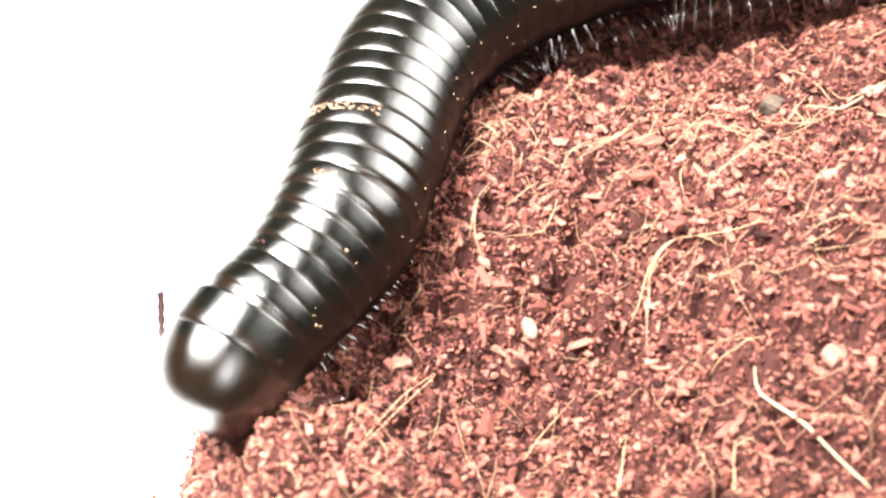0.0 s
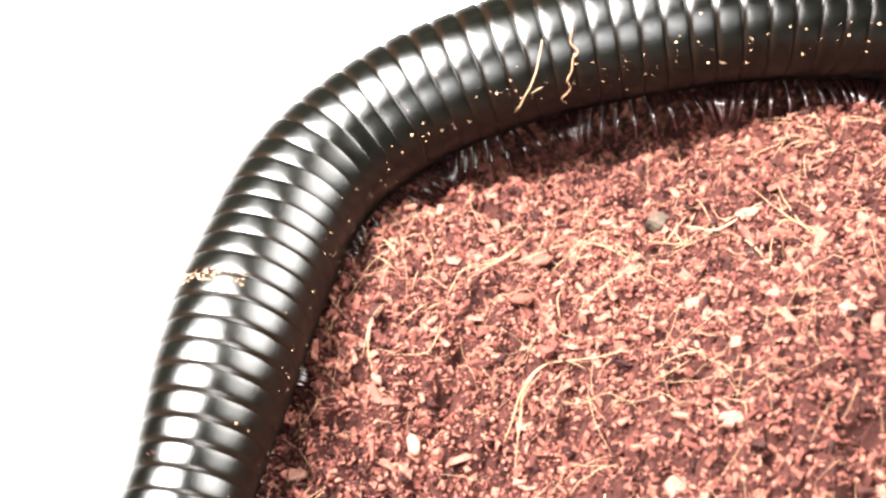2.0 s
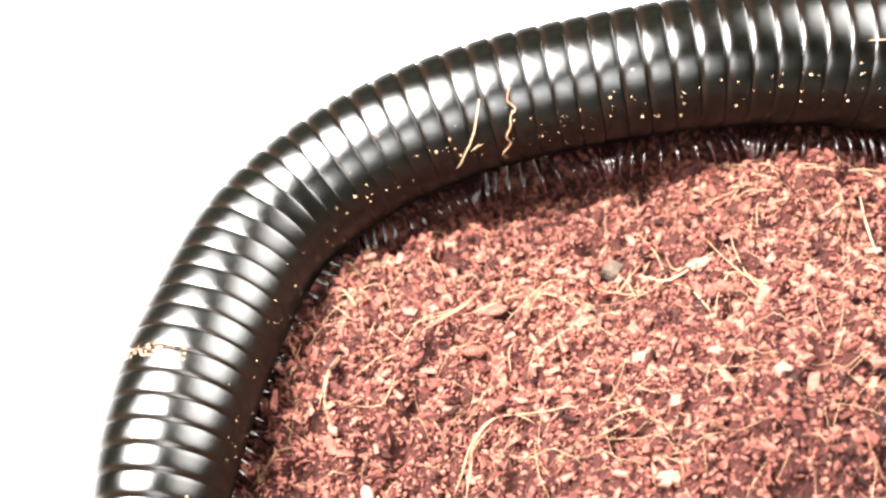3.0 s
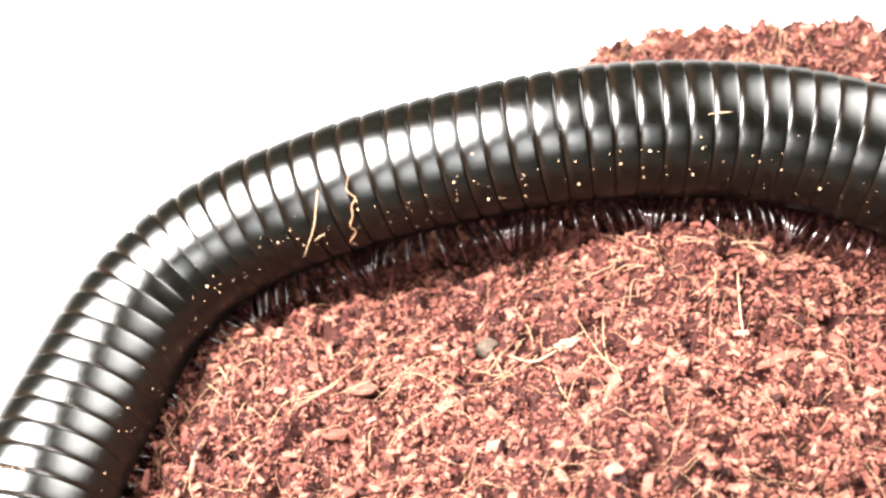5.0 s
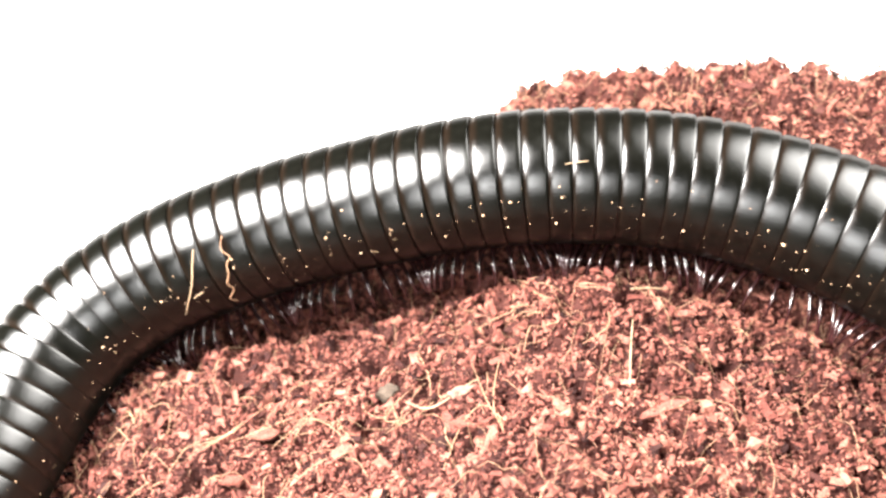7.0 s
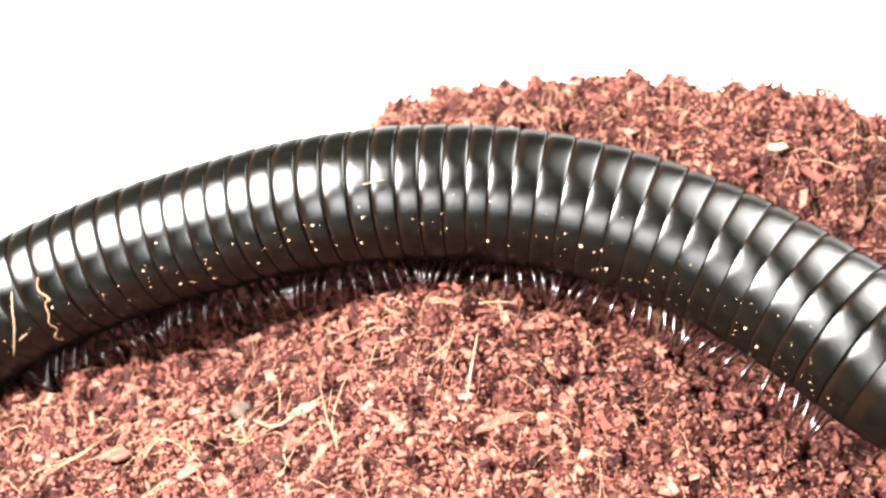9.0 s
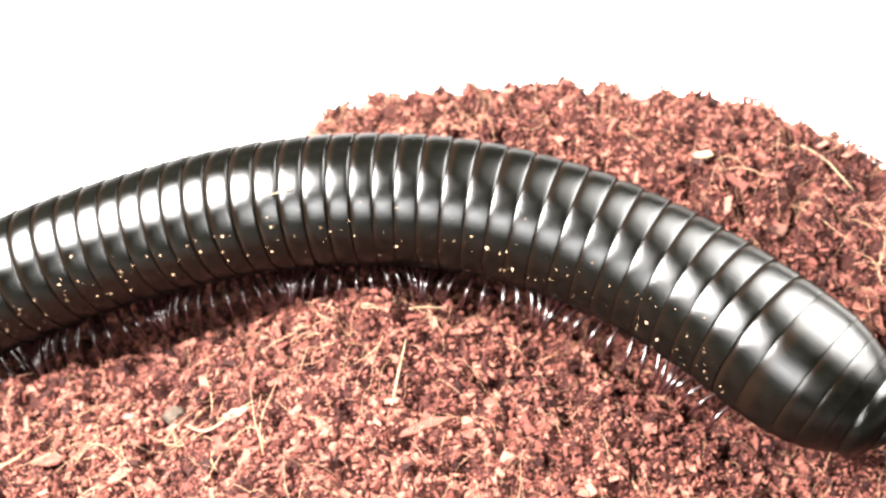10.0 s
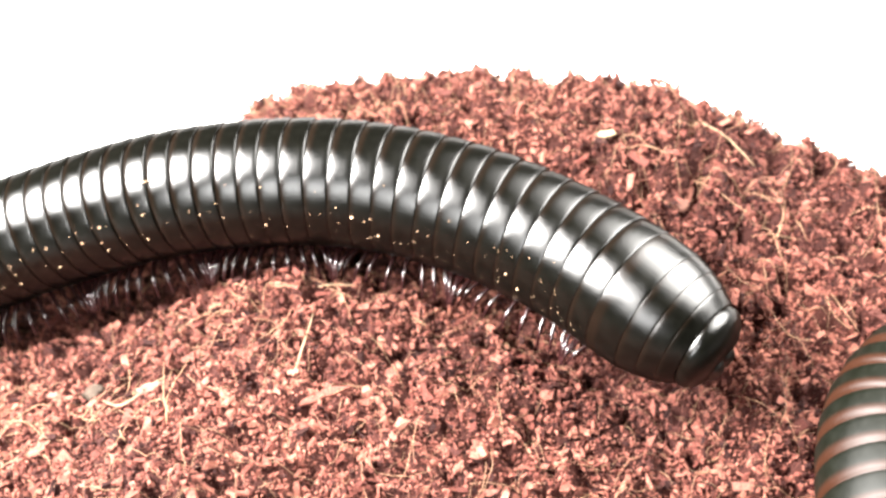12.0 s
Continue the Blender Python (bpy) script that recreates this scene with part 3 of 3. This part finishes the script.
def stray(x, y, size):
    """A crumb that has fallen on the bare table."""
    jog = random.Random(int(x * 7 + y * 13))
    v = [(jog.uniform(0.6, 1.3) * size * a * MM, jog.uniform(0.5, 1.1) * size * b * MM, jog.uniform(0.3, 0.8) * size * (c + 1) * MM) for a, b, c in ((1, 0, 0), (-1, 0, 0), (0, 1, 0), (0, -1, 0), (0, 0, 1), (0, 0, -1))]
    ob = mesh_object("coir_crumb", v, [(0, 2, 4), (2, 1, 4), (1, 3, 4), (3, 0, 4), (2, 0, 5), (1, 2, 5), (3, 1, 5), (0, 3, 5)], LOOSE, None, False)
    ob.matrix_world = pose(x * MM, y * MM, 0, 0, 0, jog.uniform(0, 360))
    tagged(ob, "tiny reddish coir crumb on the white table", "coir crumb", "stray crumbs")


for spot_x, spot_y, spot_r in ((-42, 88, 0.35), (-39, 73, 0.4), (-36, 57, 0.3), (-33, 70, 0.25), (-38, 64, 0.22), (-44, 70, 0.2), (150, 153, 0.7), (158, 149, 0.6), (167, 143, 0.5), (146, 156, 0.3)):
    stray(spot_x, spot_y, spot_r)

# ---- the millipedes ----
RADIUS, PITCH = 8.9, 3.15


def stance(at, ahead):
    """The pose of a ring: x ahead, z up."""
    x = Vector(ahead).normalized()
    y = Vector((0, 0, 1)).cross(x).normalized()
    m = Matrix((x, y, x.cross(y))).transposed().to_4x4()
    m.translation = Vector(at) * MM
    return m


def ring_profile(front, rear, length, relief=1.0):
    h = length / 2
    steps = [(1.75, 0.93), (1.3, 0.945), (1.08, 0.955), (1.0, 0.960), (0.93, 0.968), (0.85, 0.976), (0.75, 0.9835), (0.62, 0.989), (0.45, 0.993), (0.2, 0.9965), (-0.1, 0.9985), (-0.5, 1.0), (-0.85, 1.0), (-0.95, 0.998), (-1.0, 0.991), (-1.02, 0.975), (-1.03, 0.94)]
    return [(h * a * MM, (rear + (front - rear) * (a + 1) / 2) * (1 - relief * (1 - b)) * MM) for a, b in steps]


def collar_profile(front, rear, length):
    """The smooth collar, which closes round the back of the head."""
    steps = [(1.1, 0.95), (1.06, 0.968), (1.0, 0.98), (0.9, 0.99), (0.6, 0.997), (0.2, 1.0), (-0.3, 1.0), (-0.85, 1.0), (-0.95, 0.998), (-1.0, 0.991), (-1.02, 0.975), (-1.03, 0.94)]
    return [(length / 2 * a * MM, (rear + (front - rear) * (a + 1) / 2) * b * MM) for a, b in steps]


def lathe_mesh(name, profile, mat, around=56, cap=False):
    me = bpy.data.meshes.new(name)
    me.from_pydata(*[x for x in (lathe(profile, around)[0], [], lathe(profile, around)[1])])
    me.materials.append(mat)
    me.polygons.foreach_set("use_smooth", [True] * len(me.polygons))
    me.update()
    return me


def leg_mesh(name, side):
    pts = smooth_line([(0, 0, 0.8), (0, 1.6, 0.1), (0, 3.4, -0.2), (0, 5.0, -0.9), (0, 6.1, -2.0), (0, 6.8, -3.3)], 3)
    n = len(pts) - 1
    radii = [(0.50 - 0.34 * k / n) * (1 + 0.16 * math.cos(6 * math.pi * k / n)) * MM for k in range(n)] + [0.06 * MM]
    verts, faces = tube([(x * MM, side * y * MM, z * MM) for x, y, z in pts], radii, 8)
    me = bpy.data.meshes.new(name)
    me.from_pydata(verts, [], faces)
    me.materials.append(LEG)
    me.polygons.foreach_set("use_smooth", [True] * len(me.polygons))
    me.update()
    return me


def girth(m):
    """The body's radius by the length behind the collar, in millimetres: it narrows at the neck and swells from there back."""
    return float(np.interp(m, (0, 4, 9, 14, 20, 30, 40), (7.25, 7.25, 7.1, 7.6, 8.35, 8.85, RADIUS)))


def leg_pose(side, along, swing, lift, k=1.0):
    """A leg's pose on its ring: swing forward and lift, in degrees."""
    return pose(along * MM, side * 1.9 * k * MM, -8.3 * k * MM, side * lift, 0, -side * swing)


def surface_point(angle, x=0.0, out=0.0):
    """On a ring's shell: degrees from the back over the left side."""
    a, r = radians(angle), RADIUS * 0.99 + out
    return Vector((x, r * math.sin(a), r * math.cos(a))) * MM


def ring_length(m):
    """Rings are short behind the collar and longest before the tail, in millimetres."""
    return 4.0 if m < 3 else float(np.interp(m, (4, 24, 50, 110, 122, 150, 157, 240), (2.45, 2.75, 3.1, 3.15, 3.0, 2.95, 3.5, 3.6)))


def ring_starts(count):
    out = [0.0]
    while len(out) < count + 1:
        out.append(out[-1] + ring_length(out[-1]))
    return out


def build_rings(thing, mat, count, taper=True):
    """Rings from the collar back, each with two pairs of legs."""
    starts = ring_starts(count)
    plain = lathe_mesh("ring", ring_profile(RADIUS, RADIUS, PITCH), mat)
    left, right = leg_mesh("leg", 1), leg_mesh("leg", -1)
    rings = []
    for i in range(count):
        front, rear = girth(starts[i]) if taper else RADIUS, girth(starts[i + 1]) if taper else RADIUS
        length = starts[i + 1] - starts[i] if taper else PITCH
        ring = part_of("ring", plain if length == PITCH and front > RADIUS - 0.01 else lathe_mesh("ring", (collar_profile if taper and i == 0 else ring_profile)(front, rear, length), mat), thing)
        for k in (0.25 * length, -0.25 * length) if i > 0 else ():
            for side, leg in ((1, left), (-1, right)):
                reach = 1.0 if not taper or i > 8 else 1.3 if side < 0 else 0.75
                part_of("leg", leg, ring).matrix_basis = leg_pose(side, k, 0, 0, rear / RADIUS) @ Matrix.Scale(reach, 4)
        rings.append(ring)
    return rings


def crumbs_on(ring, rng, count, lo, hi, size=1.0):
    """Specks of coir stuck to a ring."""
    pieces = []
    for _ in range(count):
        p = surface_point(rng.gauss((lo + hi) / 2, (hi - lo) / 4), rng.uniform(-1.4, 1.2), 0.03) * size
        s = rng.uniform(0.035, 0.12) * (2.2 if rng.random() < 0.12 else 1) * MM
        v = [p + Vector((rng.uniform(0.5, 1.6) * s * a, rng.uniform(0.5, 1.6) * s * b, rng.uniform(0.5, 1.4) * s * c)) for a, b, c in ((1, 0, 0), (-1, 0, 0), (0, 1, 0), (0, -1, 0), (0, 0, 1), (0, 0, -1))]
        f = [(0, 2, 4), (2, 1, 4), (1, 3, 4), (3, 0, 4), (2, 0, 5), (1, 2, 5), (3, 1, 5), (0, 3, 5)]
        pieces.append((v, f))
    if pieces:
        tagged(mesh_object("coir_specks", *joined(pieces), SPECK, ring, False, "tan coir specks stuck on"), kind="stuff")


def head_profile():
    out = [(-2.8, 0.90), (-1.8, 0.95), (-0.8, 0.97), (0.0, 0.975)]
    out += [(7.8 * math.sin(a), 0.975 * math.cos(a) ** 0.55) for a in np.linspace(0.12, 1.568, 16)]
    return [(x * MM, r * 7.35 * MM) for x, r in out]


# The head hangs a little down and to its left.
BOW = pose(-1.6 * MM, 0.2 * MM, 0.2 * MM, 0, 14, 12)
COLLAR_BOW = pose(0, 0, 0, 0, 5, 6)


def feeler_pose(side, t):
    """An antenna's pose on the head: it feels backwards at first and swings out to the side."""
    turn = float(np.interp(t, (0, 0.3, 0.6, 1.2, 2.0, 12.0), (142, 132, 100, 80, 70, 60)))
    base = pose(3.0 * MM, side * 7.0 * MM, 0.3 * MM) if side < 0 else pose(3.0 * MM, 5.0 * MM, -2.6 * MM)
    return base @ BOW.to_3x3().inverted().to_4x4() @ pose(0, 0, 0, 0, -12 if side < 0 else 30, side * turn)


def add_head(thing, mat):
    head = part_of("head", lathe_mesh("head", head_profile(), mat, 56), thing, "smooth rounded black head capsule")
    for side in (1, -1):
        knots = [0.32, 0.5, 0.38, 0.55, 0.4, 0.58, 0.42, 0.62, 0.44, 0.60, 0.44, 0.56, 0.3]
        v, f = tube([(0.62 * k * MM, 0, 0.05 * k * k / 4 * MM) for k in range(13)], [r * 0.85 * MM for r in knots], 8)
        feeler = mesh_object("antenna", v, f, LEG, head, True, "short dark brown jointed antenna")
        feeler.matrix_basis = feeler_pose(side, 0.0)
        v, f = tube([(3.6 * MM, side * 2.4 * MM, -4.2 * MM), (5.0 * MM, side * 2.7 * MM, -6.0 * MM), (5.2 * MM, side * 2.1 * MM, -7.4 * MM)], [0.55 * MM, 0.4 * MM, 0.15 * MM], 8)
        mesh_object("palp", v, f, LEG, head, True, "small dark mouth feeler")
    return head


# How far the animal has crept by each time, in millimetres.
CREEP = [(0, 0), (0.5, 1.45), (1, 2.9), (1.5, 4.25), (2, 5.55), (2.5, 6.9), (3, 8.0), (5, 12.3), (5.5, 13.6), (6, 14.8), (6.5, 16.0), (7, 17.3), (7.5, 18.7), (9.5, 24.5), (10, 25.9), (10.5, 27.3), (11, 28.7), (11.5, 30.0), (12, 31.4)]
HEAD_AT = 41.2
RINGS = 67


def crept(t):
    return float(np.interp(t, [a for a, _ in CREEP], [b for _, b in CREEP]))


def spot(s, t):
    """A place on the line at a time; the head still reaches out to its right at the start and draws in."""
    p = TRACK.place(s)
    w = max(0.0, 65.0 - 1.5 * t - s)
    out = w * w / (w + 11.0) * float(np.interp(t, (0, 0.5, 1, 2, 3), (0.72, 0.54, 0.30, 0.09, 0)))
    bulge = 2.2 * math.exp(-(((s - 72) / 23) ** 2)) * float(np.interp(t, (0, 1, 1.5, 2.3, 12), (1, 1.0, 0.85, -0.1, 0)))
    sway = float(np.interp(t, (6.5, 9.5), (0.7, -0.8))) * math.exp(-(((s - 106) / 30) ** 2))
    early = float(np.interp(t, (3, 5), (1, 0)))
    tuck, rise = -0.8 * early * math.exp(-(((s - 97) / 11) ** 2)), 0.7 * early * math.exp(-(((s - 126) / 16) ** 2))
    return p + np.array([bulge - out - 0.4 * sway - 0.75 * tuck, 0.85 * sway + 0.6 * tuck + rise, 0])


def body_place(s, t):
    """The place on the line of a body length at a time: the neck is drawn in at first, and the middle creeps behind the ends."""
    neck = 4.4 * float(np.interp(t, (0, 0.5, 1.0, 2.0), (1, 0.9, 0.6, 0))) * min(1.0, max(0.0, (HEAD_AT + 20 - s) / 15))
    late = float(np.interp(t, (0, 2.5, 5, 6, 7.5, 9.5, 12), (0, 0.4, 1.0, 1.4, 2.4, 2.9, 3.3))) * min(1.0, max(0.0, (255 - s) / 65))
    return s - crept(t) + neck + late


def ring_pose(s, t, low=0.0):
    return stance(spot(s, t) - np.array([0, 0, low]), spot(s - 1.2, t) - spot(s + 1.2, t))


def build_millipede():
    rng = random.Random(11)
    thing = tagged(new("millipede"), "large glossy black millipede creeping over the coir", "millipede")
    rings = build_rings(thing, CHITIN, RINGS)
    head = add_head(thing, CHITIN)
    keyed = [(head, HEAD_AT, 2.4)]
    starts = ring_starts(RINGS)
    first = HEAD_AT + 0.4
    for i, ring in enumerate(rings):
        size = girth(starts[i]) / RADIUS
        s = first + (starts[i] + starts[i + 1]) / 2
        keyed.append((ring, s, 1.15 * RADIUS * (1 - size)))
        crumbs_on(ring, rng, rng.randint(3, 9) if i > 3 else 3, 52, 106, size)
    s = first + starts[-1]
    # the tapering tail
    radius = RADIUS
    for length, rear in ((4.7, 8.6), (2.7, 7.9), (2.2, 7.0), (1.8, 5.9)):
        ring = part_of("ring", lathe_mesh("tail_ring", ring_profile(radius, rear, length, 0.35), CHITIN), thing)
        keyed.append((ring, s + length / 2, 0.0))
        s += length
        radius = rear
    tip = [(1.6 * MM, 5.5 * MM), (0.8 * MM, 5.7 * MM)] + [(-2.6 * math.sin(a) * MM + 0.4 * MM, 5.75 * math.cos(a) ** 0.8 * MM) for a in np.linspace(0, 1.5, 9)]
    end = part_of("tail_plate", lathe_mesh("tail_plate", tip, CHITIN, 40), thing, "blunt black tail plate")
    for side in (1, -1):
        valve = [(-2.4 * math.cos(a) * MM, 1.7 * math.sin(a) * MM) for a in np.linspace(0.02, 3.1, 14)]
        part_of("tail_valve", lathe_mesh("tail_valve", valve, CHITIN, 24), end).matrix_basis = pose(-1.0 * MM, side * 1.1 * MM, -1.6 * MM, 0, 70, 0)
    keyed.append((end, s + 0.9, 0.0))
    return keyed


MILLIPEDE = build_millipede()


def ring_near(m):
    """The ring over a body length at the start, its size and the offset along it."""
    ob, s, low = min((k for k in MILLIPEDE if k[0].name.startswith("ring")), key=lambda k: abs(k[1] - m))
    return ob, 1 - low / (1.15 * RADIUS), s - m


def stuck_fibre(name, thick, mat, *points):
    """A fibre that clings to the shell: body length and degrees from the back."""
    ob, size, _ = ring_near(points[len(points) // 2][0])
    mid = points[len(points) // 2][0]
    offset = ring_near(mid)[2]
    line = smooth_line([(offset + mid - m, a) for m, a in points], 4)
    n = len(line) - 1
    pts = [surface_point(a, x, 0.28 + 0.1 * math.sin(3 * k)) * size for k, (x, a) in enumerate(line)]
    return mesh_object(name, *tube(pts, [thick * MM * (1 - 0.4 * abs(2 * k / n - 1)) for k in range(n + 1)], 6), mat, ob)


tagged(stuck_fibre("stuck_straw", 0.12, PALE, (129.4, 42), (128.3, 56), (127.1, 70), (123.8, 97)), "pale straw clinging to the shell")
tagged(stuck_fibre("stuck_root", 0.10, FIBRE, (133.6, 40), (132.9, 50), (133.6, 58), (132.8, 63), (132.4, 72), (131.6, 80), (131.9, 88), (130.6, 97), (131.2, 104)), "crooked tan rootlet clinging to the shell")
tagged(stuck_fibre("stuck_straw", 0.08, PALE, (126.4, 82), (127.2, 80), (128.0, 79)), "tiny pale straw bit on the shell")
tagged(stuck_fibre("stuck_straw", 0.09, PALE, (178.3, 37.5), (179.7, 36), (181.1, 35)), "tiny pale straw bit on the shell")


def worn_patch(m, lo, hi, mat, count, seed):
    """A crust of worn shell and stuck coir on one ring."""
    rng = random.Random(seed)
    ob, size, offset = ring_near(m)
    pieces = []
    for _ in range(count):
        p = surface_point(rng.uniform(lo, hi), offset + rng.uniform(-0.9, 0.9), 0.17) * size
        s = rng.uniform(0.08, 0.26) * MM
        v = [p + Vector((rng.uniform(0.5, 1.5) * s * a, rng.uniform(0.5, 1.5) * s * b, rng.uniform(0.2, 0.5) * s * c)) for a, b, c in ((1, 0, 0), (-1, 0, 0), (0, 1, 0), (0, -1, 0), (0, 0, 1), (0, 0, -1))]
        pieces.append((v, [(0, 2, 4), (2, 1, 4), (1, 3, 4), (3, 0, 4), (2, 0, 5), (1, 2, 5), (3, 1, 5), (0, 3, 5)]))
    mesh_object("scar", *joined(pieces), mat, ob, False, "crusty brown and white worn scar")


worn_patch(71.5, -50, 14, SCAR, 110, 1)
worn_patch(62.0, -14, 4, SCAR, 26, 2)
worn_patch(62.3, -52, -40, SCAR, 10, 3)
worn_patch(52.5, -30, -16, LOOSE, 14, 4)


def build_other():
    """The second animal, lying still beside the heap's edge."""
    thing = tagged(new("millipede"), "second dark millipede with reddish-brown ring bands, resting on the coir", "millipede")
    line = OTHER
    rings = build_rings(thing, CHITIN_RED, 52, False)
    for i, ring in enumerate(rings):
        s = 8 + i * PITCH
        ring.matrix_basis = stance(line.place(s), line.place(s - 1) - line.place(s + 1))
    head = add_head(thing, CHITIN_RED)
    head.matrix_basis = stance(line.place(6), line.place(5) - line.place(7))
    tip = [(1.6 * MM, 8.4 * MM)] + [(-5 * math.sin(a) * MM, 8.4 * math.cos(a) * MM) for a in np.linspace(0, 1.5, 9)]
    end = part_of("tail_plate", lathe_mesh("tail_plate", tip, CHITIN_RED, 40), thing)
    s = 8 + 52 * PITCH
    end.matrix_basis = stance(line.place(s), line.place(s - 1) - line.place(s + 1))


build_other()


def motions():
    times = [0.5 * k for k in range(25)]
    wave, period, steps = 21.0, 2.8, [0.4 * k for k in range(31)]
    for ob, s, low in MILLIPEDE:
        size = 1 - low / (1.15 * RADIUS)
        bow = BOW if ob.name.startswith("head") else COLLAR_BOW if s < HEAD_AT + 3 else Matrix()
        walk(ob, [(t, ring_pose(body_place(s, t), t, low) @ bow) for t in times])
        for feeler in [c for c in ob.children if c.name.startswith("antenna")]:
            side = 1 if feeler.matrix_basis.translation.y > 0 else -1
            walk(feeler, [(t, feeler_pose(side, t)) for t in (0, 0.3, 0.6, 0.9, 1.2, 1.6, 2.0, 4.0, 8.0, 12.0)])
        for leg in [c for c in ob.children if c.name.startswith("leg")]:
            along, side = leg.matrix_basis.translation.x / MM, 1 if leg.matrix_basis.translation.y > 0 else -1
            rows = []
            for t in steps:
                turn = 2 * math.pi * ((s - along) / wave + t / period)
                rows.append((t, leg_pose(side, along, 24 * math.sin(turn), 9 * max(0.0, math.cos(turn)) + (26 if leg.scale.x > 1.1 else 0), size)))
            walk(leg, rows)


motions()
